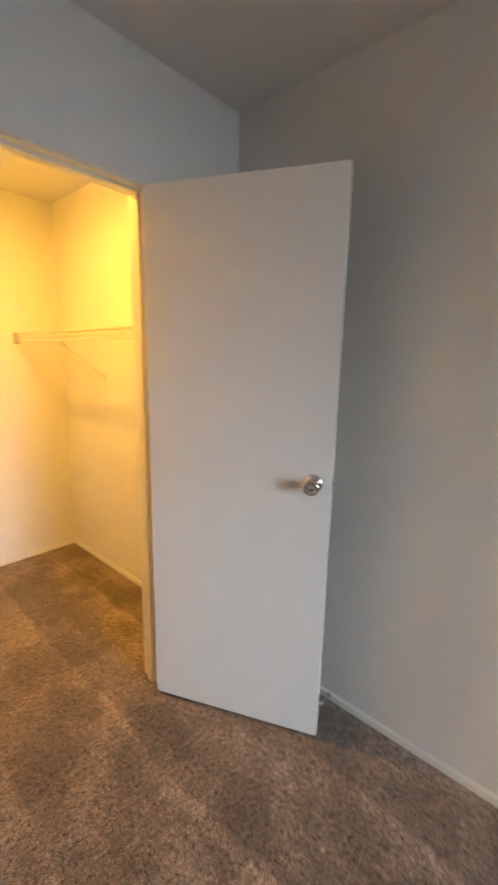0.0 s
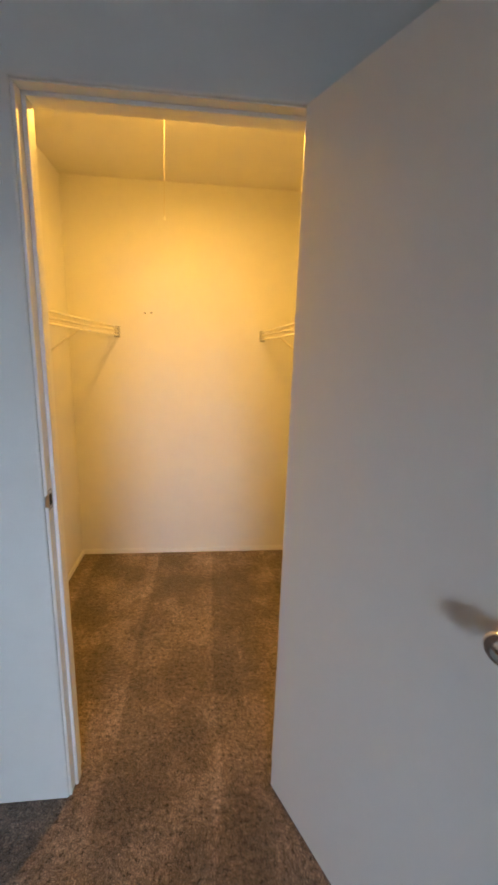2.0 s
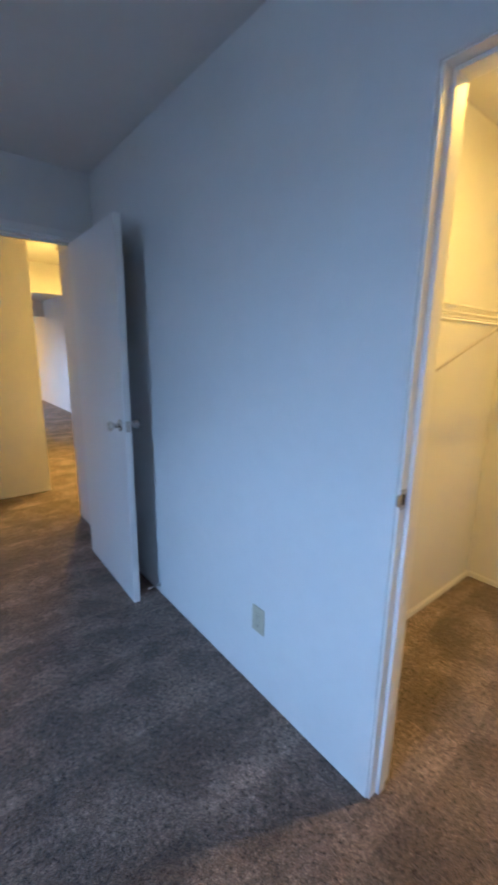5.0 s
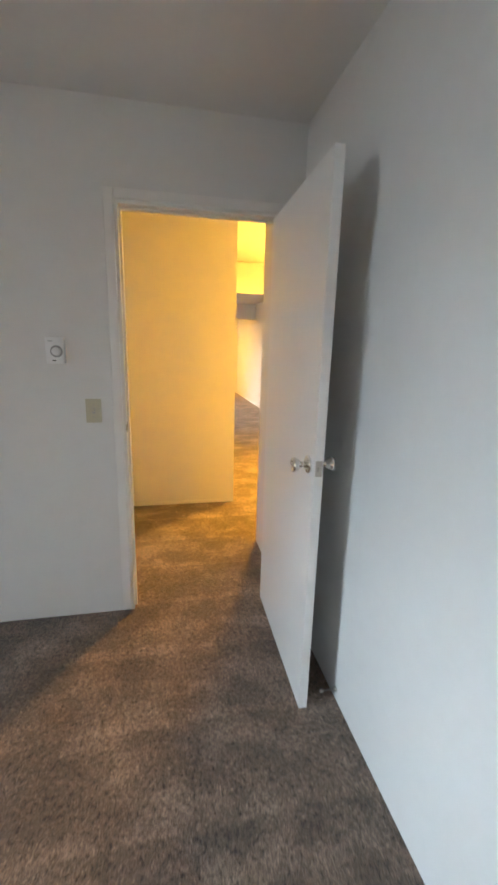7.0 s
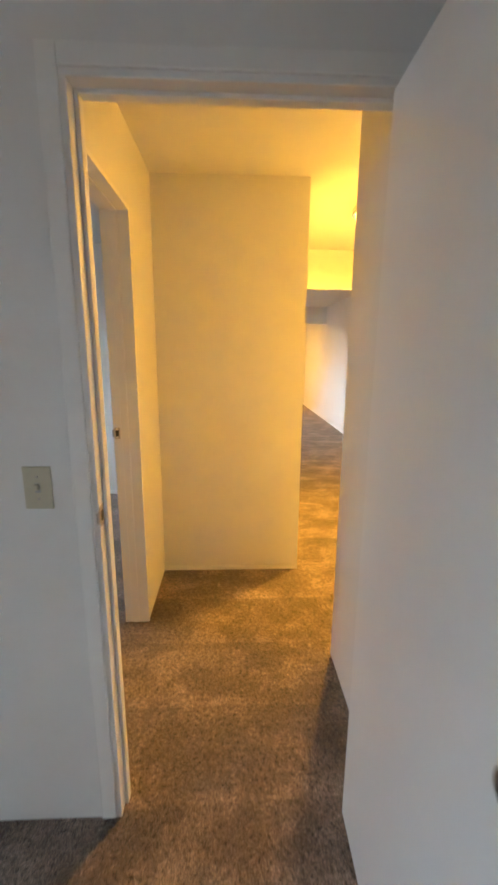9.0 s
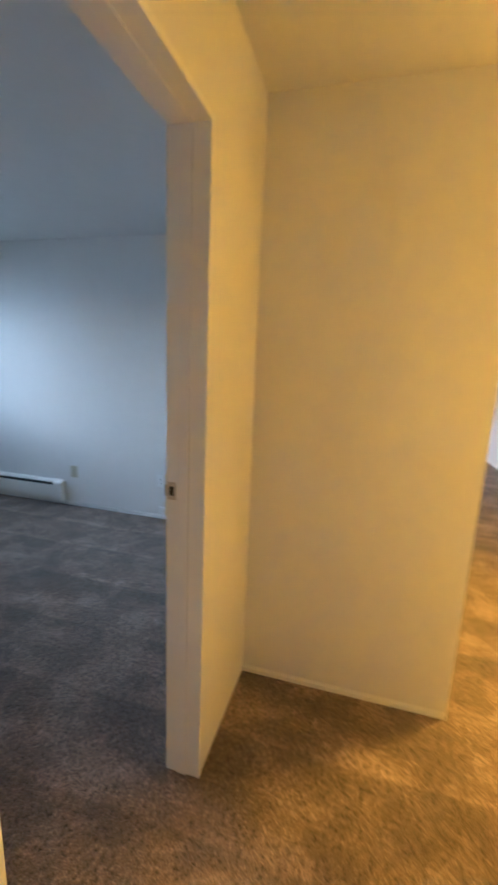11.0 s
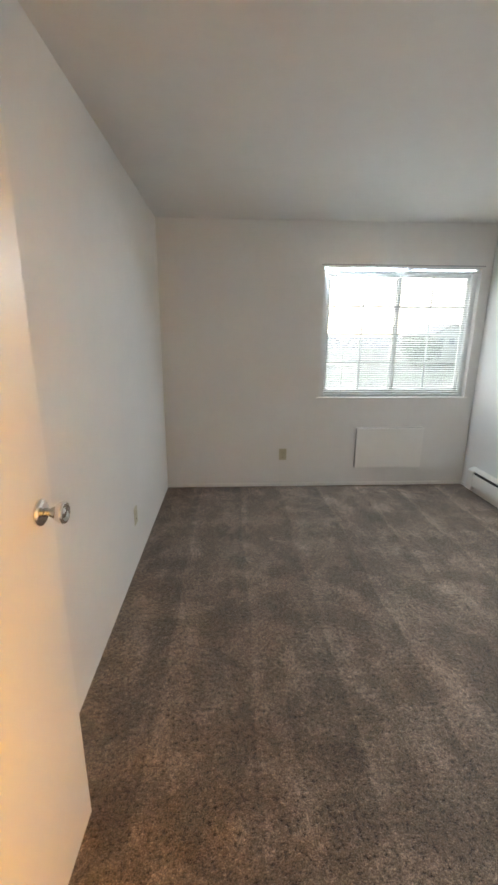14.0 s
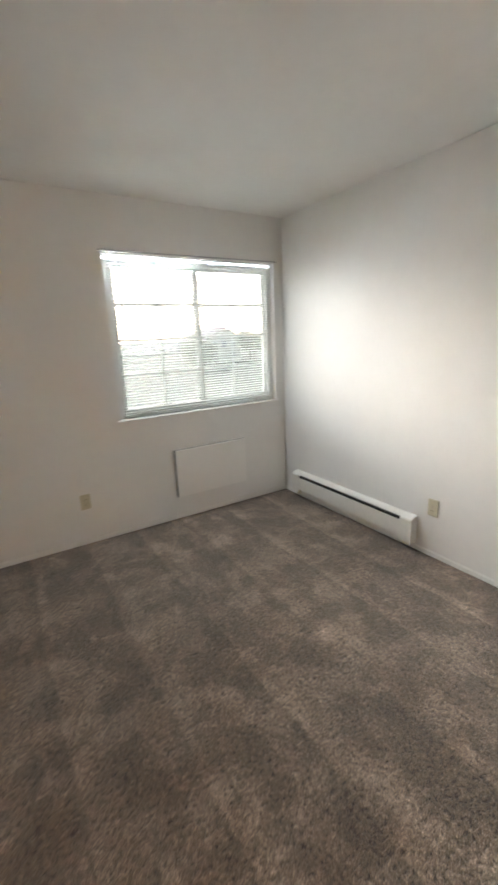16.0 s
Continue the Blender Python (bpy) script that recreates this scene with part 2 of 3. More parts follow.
WALL = paint("wall_paint", (0.80, 0.79, 0.765), 0.55, 0.35, 240.0)
CEIL = paint("ceiling_paint", (0.79, 0.78, 0.755), 0.8, 0.5, 130.0)
DOORP = paint("door_enamel", (0.82, 0.81, 0.79), 0.38, 0.12, 90.0, 0.03)
TRIM = paint("trim_enamel", (0.85, 0.84, 0.81), 0.42, 0.15, 120.0, 0.04)
CARPET = carpet_material()
CHROME = metal_material("satin_nickel", (0.74, 0.73, 0.71), 0.08)
STEEL = metal_material("worn_steel", (0.5, 0.47, 0.42), 0.35)
# near-black: shade inside holes and slots put into the colour; also for a printed mark
DARK = plain("dark_recess", (0.012, 0.011, 0.010), 0.7)
IVORY = plain("ivory_plastic", (0.56, 0.52, 0.38), 0.4)
WHITEP = plain("white_plastic", (0.88, 0.88, 0.87), 0.4)
GREYP = plain("grey_plastic", (0.42, 0.42, 0.41), 0.45)
VINYL = plain("white_vinyl", (0.80, 0.81, 0.81), 0.35)
HEATP = plain("heater_enamel", (0.76, 0.74, 0.69), 0.4)
WIRE = plain("coated_wire", (0.78, 0.75, 0.68), 0.4)
CORD = plain("cotton_cord", (0.75, 0.70, 0.58), 0.8)
SLAT = plain("blind_slat", (0.86, 0.87, 0.86), 0.4)
st = SLAT.node_tree
glow_through = st.nodes.new("ShaderNodeBsdfTranslucent")
glow_through.inputs["Color"].default_value = (0.72, 0.75, 0.74, 1)
half = st.nodes.new("ShaderNodeMixShader")
half.inputs[0].default_value = 0.8
st.links.new(st.nodes["Principled BSDF"].outputs[0], half.inputs[1])
st.links.new(glow_through.outputs[0], half.inputs[2])
st.links.new(half.outputs[0], st.nodes["Material Output"].inputs["Surface"])
GLASS = glass_material()
PORCELAIN = plain("porcelain", (0.8, 0.78, 0.72), 0.25)
BULBM = glowing("lit_bulb", WARM, BULB)
BOWLM = glowing("lit_glass_bowl", WARM, BOWL)
RUBBER = plain("white_rubber", (0.65, 0.64, 0.6), 0.7)
GRASS = plain("grass", (0.15, 0.172, 0.152), 0.95, 0.4, 0.5)
HAZY_LEAF = plain("leaves", (0.17, 0.20, 0.15), 0.8, 3.0, 0.4)
HAZE = plain("far_leaves_haze_glow", (0.12, 0.14, 0.13), 0.9, 0.3, 0.3)
# haze over the far trees is put in as a pale bluish emission
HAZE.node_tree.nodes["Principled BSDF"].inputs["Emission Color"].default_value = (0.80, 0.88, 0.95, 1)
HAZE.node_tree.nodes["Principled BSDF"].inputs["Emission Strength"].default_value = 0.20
lt = HAZY_LEAF.node_tree
leaf_glow = lt.nodes.new("ShaderNodeBsdfTranslucent")
leaf_glow.inputs["Color"].default_value = (0.26, 0.30, 0.24, 1)
leaf_half = lt.nodes.new("ShaderNodeMixShader")
leaf_half.inputs[0].default_value = 0.55
lt.links.new(lt.nodes["Principled BSDF"].outputs[0], leaf_half.inputs[1])
lt.links.new(leaf_glow.outputs[0], leaf_half.inputs[2])
lt.links.new(leaf_half.outputs[0], lt.nodes["Material Output"].inputs["Surface"])
# the pale emission lifts the tree crowns as haze would
lt.nodes["Principled BSDF"].inputs["Emission Color"].default_value = (0.80, 0.88, 0.95, 1)
lt.nodes["Principled BSDF"].inputs["Emission Strength"].default_value = 0.10
BARK = plain("bark", (0.12, 0.09, 0.07), 0.9, 6.0, 0.4)
SIDING = plain("house_siding", (0.74, 0.73, 0.70), 0.7, 2.0, 0.1)
SHINGLE = plain("roof_shingle", (0.40, 0.40, 0.41), 0.9, 3.0, 0.3)
DARKGLASS = plain("far_window_glass", (0.30, 0.33, 0.36), 0.1)

# ---- large structure ----
floor = thing("floor", block((LF - 0.1, SF - 0.15, -0.25), (AE + 0.1, 2.1, 0.0)), CARPET, "brown-grey cut pile carpet with brushed patches", "carpet", kind="structure")
ceiling = thing("ceiling", block((LF - 0.1, SF - 0.15, H), (AE + 0.1, 2.1, H + 0.2)), CEIL, "white painted flat ceiling with a light texture", "ceiling", kind="structure")
OFFW = "off-white painted drywall wall"
wall("wall_north_bedroom", "y", 0.0, ND, -0.07, AE + 0.1, [(2.244, 2.958, 0.0, 2.047)], WALL, "off-white painted bedroom wall with closet doorway", soft=0.006)
wall("wall_east_bedroom", "x", AE, AE + 0.1, SF, 0.0, [], WALL, OFFW)
wall("wall_west_bedroom", "x", -0.07, AW, SF, 0.0, [(-0.890, -0.090, 0.0, 2.070)], WALL, "off-white painted wall with a doorway to the hall")
wall("wall_south_bedroom", "y", SF - 0.15, SF, -0.07, AE + 0.1, [(1.90, 3.32, 0.905, 2.085)], WALL, "off-white painted bedroom wall with window")
wall("wall_closet_west", "x", CW - 0.1, CW, ND, CB, [], WALL, "white closet side wall under a wire shelf")
wall("wall_closet_east", "x", CE, AE + 0.1, ND, CB, [], WALL, "white closet side wall under a wire shelf")
wall("wall_closet_back", "y", CB, CB + 0.1, CW - 0.1, AE + 0.1, [], WALL, "white closet back wall")
wall("wall_hall_north", "y", HN, 0.07, -0.692, -0.07, [], WALL, "short off-white hall wall ending at a corner")
wall("wall_foyer_east", "x", -0.692, -0.59, 0.07, FN + 0.1, [], WALL, OFFW)
wall("wall_foyer_north", "y", FN, FN + 0.1, FX, -0.692, [(-3.19, -2.35, 0.0, 2.03)], WALL, "off-white foyer wall with a doorway")
wall("wall_foyer_west", "x", FX - 0.1, FX, -0.064, 2.0, [(0.02, 0.845, 0.0, 2.092)], WALL, "off-white wall with an opening to the living room")
wall("wall_foyer_south", "y", -0.164, -0.064, FX - 0.1, HW - 0.1, [], WALL, OFFW)
wall("wall_hall_west", "x", HW - 0.1, HW, HS, -0.064, [], WALL, "off-white hall wall glowing in warm lamp light")
wall("wall_hall_south", "y", BN, HS, BW - 0.1, -0.07, [(-0.985, -0.180, 0.0, 2.110)], WALL, "off-white wall with a doorway to the second bedroom")
wall("wall_west_second_bedroom", "x", BW - 0.1, BW, SF, BN, [], WALL, OFFW)
wall("wall_living_east", "x", FX - 0.1, FX, HS, -0.164, [], WALL, OFFW)
wall("wall_south_second_bedroom", "y", SF - 0.15, SF, BW - 0.1, -0.07, [(-3.005, -1.555, 0.905, 2.085)], WALL, "off-white painted bedroom wall with sliding window")
wall("wall_living_north", "y", LN, LN + 0.1, LF, FX - 0.1, [], WALL, OFFW)
wall("wall_living_south", "y", SF - 0.15, SF, LF, BW - 0.1, [(-7.6, -4.6, 0.905, 2.09)], WALL, "off-white living room wall with a wide window")
wall("wall_living_west", "x", LF - 0.1, LF, SF - 0.15, LN + 0.1, [], WALL, OFFW)
wall("wall_back_room_north", "y", 2.0, 2.1, FX - 0.1, -0.59, [], WALL, OFFW)
wall("wall_back_room_east", "x", -0.692, -0.59, FN + 0.1, 2.0, [], WALL, OFFW)
thing("ceiling_beam", block((-8.4, SF, 2.10), (-8.2, LN, H)), WALL, "dropped white header across the living room ceiling", "beam", kind="structure")


def baseboard(axis, face, a0, a1, side, high=0.036, deep=0.011):
    """A low painted shoe moulding with a rounded top, on the given side of a wall face."""
    lo, hi = (face, face + deep * side) if side > 0 else (face + deep * side, face)
    bm = block((lo, a0, 0.0), (hi, a1, high)) if axis == "x" else block((a0, lo, 0.0), (a1, hi, high))
    top = [e for e in bm.edges if all(v.co.z > high - 1e-4 for v in e.verts)]
    bmesh.ops.bevel(bm, geom=top, offset=0.008, segments=3, affect="EDGES")
    return thing("baseboard", bm, TRIM, "low white painted baseboard against the carpet", "baseboard", kind="structure")


baseboard("x", AE, SF, 0.0, -1)
baseboard("y", CB, CW, CE, -1)
baseboard("x", CW, ND, CB - 0.011, 1)
baseboard("x", CE, ND, CB - 0.011, -1)
baseboard("x", HW, HS, -0.064, 1, 0.030)
baseboard("y", SF, BW, BE, 1)
baseboard("x", BW, SF + 0.011, BN, 1)
baseboard("x", FX, 0.845, FN, 1, 0.040)
baseboard("y", LN, LF, FX - 0.1, -1)


# ---- doors ----
def door_frame(name, axis, f0, f1, a0, a1, top, stop_at, label, casings=(), j=0.020, out=0.003, head=0.020, stop=0.011):
    """Jambs, head and stops that line a doorway in a wall between the faces f0 and f1."""
    def span(fa, fb, aa, ab, za, zb, bev=0.003):
        return block((fa, aa, za), (fb, ab, zb), bev) if axis == "x" else block((aa, fa, za), (ab, fb, zb), bev)
    root = empty(name, Matrix.Identity(4), label, "door frame", kind="structure")
    part("jamb", span(f0 - out, f1 + out, a0, a0 + j, 0.0, top - head), TRIM, root)
    part("jamb", span(f0 - out, f1 + out, a1 - j, a1, 0.0, top - head), TRIM, root)
    part("head", span(f0 - out, f1 + out, a0, a1, top - head, top), TRIM, root)
    for face, side, wide in casings:
        g0, g1 = sorted((face, face + side * 0.010))
        part("casing", span(g0, g1, a0 - wide, a0 + 0.004, 0.004, top + wide, 0.0045), TRIM, root)
        part("casing", span(g0, g1, a1 - 0.004, a1 + wide, 0.004, top + wide, 0.0045), TRIM, root)
        part("casing", span(g0, g1, a0 + 0.004, a1 - 0.004, top - 0.004, top + wide, 0.0045), TRIM, root)
    s0, s1 = stop_at
    part("stop", span(s0, s1, a0 + j, a0 + j + stop, 0.0, top - head), TRIM, root)
    part("stop", span(s0, s1, a1 - j - stop, a1 - j, 0.0, top - head), TRIM, root)
    part("stop", span(s0, s1, a0 + j, a1 - j, top - head - stop, top - head), TRIM, root)
    return root


def strike_plate(parent, at, side=-1):
    """A latch plate let into the jamb, facing +z in its own axes, with a dark latch hole."""
    bm = block((-0.014, -0.029, -0.001), (0.014, 0.029, 0.0015), 0.001, 1)
    plate = part("strike_plate", bm, STEEL, parent, "worn metal strike plate", at)
    part("latch_hole", block((-0.008, -0.015, 0.0), (0.008, 0.015, 0.0022)), DARK, plate)
    for s in (-1, 1):
        part("screw", lathe([(0.0, 0.0024), (0.003, 0.0022), (0.0035, 0.001)], 10), CHROME, plate, at=pose(0, 0.022 * s, 0))
    bm = bmesh.new()
    bend = [(0.012, 0.0016), (0.019, 0.0014), (0.0235, -0.0005), (0.026, -0.004)]
    for half_high, (p, q) in zip((0.019, 0.0175, 0.015), zip(bend, bend[1:])):
        ring = [bm.verts.new((side * x, y, z - dz)) for dz in (0.0, 0.0014) for x, z in (p, q) for y in (-half_high, half_high)]
        for f in ((0, 1, 3, 2), (4, 6, 7, 5), (0, 2, 6, 4), (1, 5, 7, 3), (0, 4, 5, 1), (2, 3, 7, 6)):
            bm.faces.new([ring[i] for i in f])
    part("lip", bm, STEEL, plate, "curved lip of the strike plate")
    return plate


def knob_set(parent, at):
    """Rosette, stem and flared knob with a dished face, along +z."""
    rose = part("rosette", lathe([(0.0, 0.0), (0.033, 0.0), (0.0335, 0.003), (0.031, 0.007), (0.024, 0.010), (0.017, 0.012), (0.0, 0.012)]), CHROME, parent, "round satin metal rosette", at, True)
    part("knob", lathe([(0.0, 0.010), (0.0115, 0.011), (0.0105, 0.022), (0.013, 0.030), (0.021, 0.040), (0.0265, 0.050), (0.0275, 0.056),
                        (0.0255, 0.061), (0.021, 0.062), (0.014, 0.058), (0.0095, 0.0575), (0.008, 0.060), (0.0, 0.0605)]), CHROME, rose, "flared satin metal knob", smooth=True)


def door(name, width, high, at, label, knob_z=1.03):
    """A flush slab door. It is hinged on its own z axis, the slab runs along +x and lies between y = 0 and y = 0.035."""
    t = 0.035
    leaf = thing(name, block((0.004, 0.0, 0.014), (width, t, high), 0.0022), DOORP, label, "door", kind="structure", at=at)
    knob_set(leaf, pose(width - 0.062, 0, knob_z, 90, 0, 0))
    knob_set(leaf, pose(width - 0.062, t, knob_z, -90, 0, 0))
    lp = part("latch_plate", block((-0.0125, -0.029, 0.0), (0.0125, 0.029, 0.0016), 0.0008, 1), STEEL, leaf, "metal latch plate", pose(width, t / 2, knob_z, 90, 0, 90))
    part("latch_bolt", block((-0.006, -0.010, 0.0), (0.006, 0.010, 0.010), 0.002), STEEL, lp)
    for z in (0.22, 1.02, 1.80):
        hg = part("hinge", rod((0.0, t + 0.004, z - 0.045), (0.0, t + 0.004, z + 0.045), 0.006, 12), TRIM, leaf, "painted hinge knuckle")
        part("hinge_leaf", block((0.002, 0.003, z - 0.044), (0.0045, 0.033, z + 0.044)), TRIM, hg)
    return leaf


fr = door_frame("door_frame_closet", "y", 0.0, ND, 2.244, 2.958, 2.047, (0.040, 0.078), "white painted closet door frame with stops", j=0.009, out=-0.006, head=0.005)
strike_plate(fr, pose(2.2535, 0.020, 1.042, 90, 0, 90))
fr = door_frame("door_frame_bedroom", "x", -0.07, AW, -0.890, -0.090, 2.070, (-0.055, -0.022), "white painted bedroom door frame with stops", [(AW, 1, 0.042)])
strike_plate(fr, pose(0.000, -0.8695, 1.035, -90, 0, 0), 1)
fr = door_frame("door_frame_second_bedroom", "y", BN, HS, -0.985, -0.180, 2.110, (-1.065, -1.030), "white painted second bedroom door frame with worn stops", stop=0.004)
strike_plate(fr, pose(-0.9645, -1.088, 1.072, 90, 0, 90))

# closet door stands well open towards the side wall, bedroom doors lie back near the walls
door("door_closet", 0.705, 2.035, pose(2.916, -0.020, 0, 0, 0, -65.7), "white flush closet door standing open into the bedroom", 1.04)
door("door_bedroom", 0.778, 2.035, pose(0.030, -0.158, 0, 0, 0, -1.2), "white flush bedroom door opened back against the wall", 1.033)
door("door_second_bedroom", 0.765, 2.035, pose(-0.212, -1.115, 0, 0, 0, -92), "white flush bedroom door standing open beside the wall", 1.085)


def door_stop(at):
    """A spring stop with a rubber tip, standing out along +z."""
    root = empty("door_stop", at, "small white spring door stop on the wall by the carpet", "door stop", "door stops")
    part("base", lathe([(0.0, 0.0), (0.011, 0.0), (0.011, 0.003), (0.006, 0.008), (0.0, 0.008)], 16), STEEL, root)
    bm = bmesh.new()
    for i in range(14):
        z = 0.009 + i * 0.0036
        lathe([(0.0035, z), (0.005, z + 0.0012), (0.0035, z + 0.0024)], 12, bm)
    part("spring", bm, STEEL, root, "coiled steel spring")
    part("tip", lathe([(0.0, 0.058), (0.006, 0.058), (0.007, 0.062), (0.0065, 0.071), (0.0, 0.073)], 16), RUBBER, root, "white rubber tip")
    return root


door_stop(pose(0.775, 0.0, 0.05, 90, 0, 0))
door_stop(pose(AE - 0.011, -0.60, 0.025, 0, -90, 0))


# ---- wall fittings ----
def plate_back(root, w, h, mat):
    part("cover_plate", block((-w / 2, -h / 2, 0.0), (w / 2, h / 2, 0.005), 0.002), mat, root)


def outlet(at, label, mat):
    root = empty("power_outlet", at, label, "outlet", "wall outlets")
    plate_back(root, 0.072, 0.116, mat)
    for s in (-1, 1):
        rec = part("receptacle", block((-0.016, -0.0135, 0.004), (0.016, 0.0135, 0.0068), 0.002), mat, root, at=pose(0, 0.0195 * s, 0))
        part("slot", block((-0.0075, -0.005, 0.006), (-0.0055, 0.005, 0.0071)), DARK, rec)
        part("slot", block((0.0055, -0.004, 0.006), (0.0075, 0.004, 0.0071)), DARK, rec)
        part("ground_hole", rod((0, -0.009, 0.006), (0, -0.009, 0.0071), 0.0025, 10), DARK, rec)
    part("screw", lathe([(0.0, 0.0065), (0.003, 0.006), (0.0035, 0.005)], 10), STEEL, root)
    return root


outlet(pose(1.688, 0.0, 0.345, 90, 0, 0), "almond wall outlet low on the bedroom wall", IVORY)
outlet(pose(BW, -3.177, 0.345, 90, 0, 90), "almond wall outlet beside the baseboard heater", IVORY)
outlet(pose(-1.221, SF, 0.335, 90, 0, 180), "almond wall outlet low on the window wall", IVORY)
outlet(pose(BE, -3.388, 0.345, 90, 0, -90), "almond wall outlet low on a side wall", IVORY)
outlet(pose(BW, -2.241, 0.362, 90, 0, 90), "white wall outlet low on the bedroom wall", WHITEP)
jk = empty("cable_jack", pose(BW, -2.225, 0.085, 90, 0, 90), "small white surface cable jack above the baseboard", "jack")
part("box", block((-0.028, -0.030, 0.0), (0.028, 0.030, 0.022), 0.004), WHITEP, jk)
part("connector", rod((0.016, 0.0, 0.020), (0.016, 0.0, 0.036), 0.005, 12), STEEL, jk, "metal cable connector")

sw = empty("light_switch", pose(AW, -1.023, 1.12, 90, 0, 90), "almond toggle light switch beside the doorway", "light switch")
plate_back(sw, 0.072, 0.116, IVORY)
part("toggle", block((-0.005, -0.004, 0.004), (0.005, 0.012, 0.016), 0.002), IVORY, sw)
part("toggle_slot", block((-0.007, -0.013, 0.0045), (0.007, 0.013, 0.0056)), GREYP, sw)
for s in (-1, 1):
    part("screw", lathe([(0.0, 0.0065), (0.003, 0.006), (0.0035, 0.005)], 10), STEEL, sw, at=pose(0, 0.03 * s, 0))

th = empty("thermostat", pose(AW, -1.170, 1.405, 90, 0, 90), "white wall thermostat with a round dial", "thermostat")
part("housing", block((-0.040, -0.060, 0.0), (0.040, 0.060, 0.040), 0.006), WHITEP, th)
part("dial", lathe([(0.0, 0.044), (0.015, 0.044), (0.018, 0.042), (0.019, 0.028)], 28), WHITEP, th, "ribbed round dial", pose(0.008, -0.004, 0.012), True)
part("scale_ring", lathe([(0.019, 0.0285), (0.027, 0.0285), (0.027, 0.0295), (0.019, 0.0295)], 28), GREYP, th, at=pose(0.008, -0.004, 0.012))
part("marking", block((-0.012, -0.048, 0.0395), (0.004, -0.043, 0.0406)), DARK, th)
part("marking", block((-0.028, 0.040, 0.0395), (-0.006, 0.043, 0.0404)), GREYP, th)

# cover panel under the window
pn = empty("wall_cover_panel", pose(-2.286, SF, 0.40, 90, 0, 180), "white painted cover panel under the window", "panel")
part("backing", block((-0.338, -0.206, 0.0), (0.338, 0.206, 0.012), 0.002), WALL, pn)
part("face", block((-0.334, -0.202, 0.022), (0.334, 0.202, 0.036), 0.003), TRIM, pn)
# grey slab past two edges of the face, the panel's shade as colour
part("grey_shade_line", block((-0.3405, -0.203, 0.003), (0.335, 0.2055, 0.026)), GREYP, pn, "grey slab that draws a shade line at the panel's edges")

# electric baseboard heater
ht = empty("baseboard_heater", pose(BW, -3.945, -0.012), "cream enamel electric baseboard heater along the wall", "heater")
L2 = 0.655
part("back_plate", block((0.0, -L2, 0.045), (0.006, L2, 0.245)), HEATP, ht)
part("front_panel", block((0.054, -L2 + 0.03, 0.092), (0.061, L2 - 0.03, 0.210), 0.002), HEATP, ht)
part("lower_lip", block((0.022, -L2 + 0.02, 0.030), (0.034, L2 - 0.02, 0.094), 0.003), HEATP, ht)
bm = bmesh.new()
vs = [bm.verts.new(c) for c in ((0.0, -L2, 0.258), (0.052, -L2, 0.240), (0.052, -L2, 0.235), (0.0, -L2, 0.251))]
bm.faces.new(vs)
ext = bmesh.ops.extrude_face_region(bm, geom=bm.faces[:])
bmesh.ops.translate(bm, verts=[v for v in ext["geom"] if isinstance(v, bmesh.types.BMVert)], vec=(0, 2 * L2, 0))
part("top_cover", bm, HEATP, ht)
# element as a plain block, its black colour gives the slot's shade
part("element", block((0.007, -L2 + 0.06, 0.09), (0.0535, L2 - 0.06, 0.224)), DARK, ht, "plain heating element block, black for the shade in the slot")
for s in (-1, 1):
    e = sorted((s * L2, s * (L2 - 0.095)))
    bm = bmesh.new()
    rim = [bm.verts.new((x, e[0], z)) for x, z in ((0.0, 0.062), (0.0645, 0.062), (0.0645, 0.230), (0.056, 0.241), (0.0, 0.262))]
    cap = bmesh.ops.extrude_face_region(bm, geom=[bm.faces.new(rim)])
    bmesh.ops.translate(bm, verts=[v for v in cap["geom"] if isinstance(v, bmesh.types.BMVert)], vec=(0, e[1] - e[0], 0))
    bmesh.ops.bevel(bm, geom=bm.edges[:], offset=0.002, segments=1, affect="EDGES")
    part("end_cap", bm, HEATP, ht)


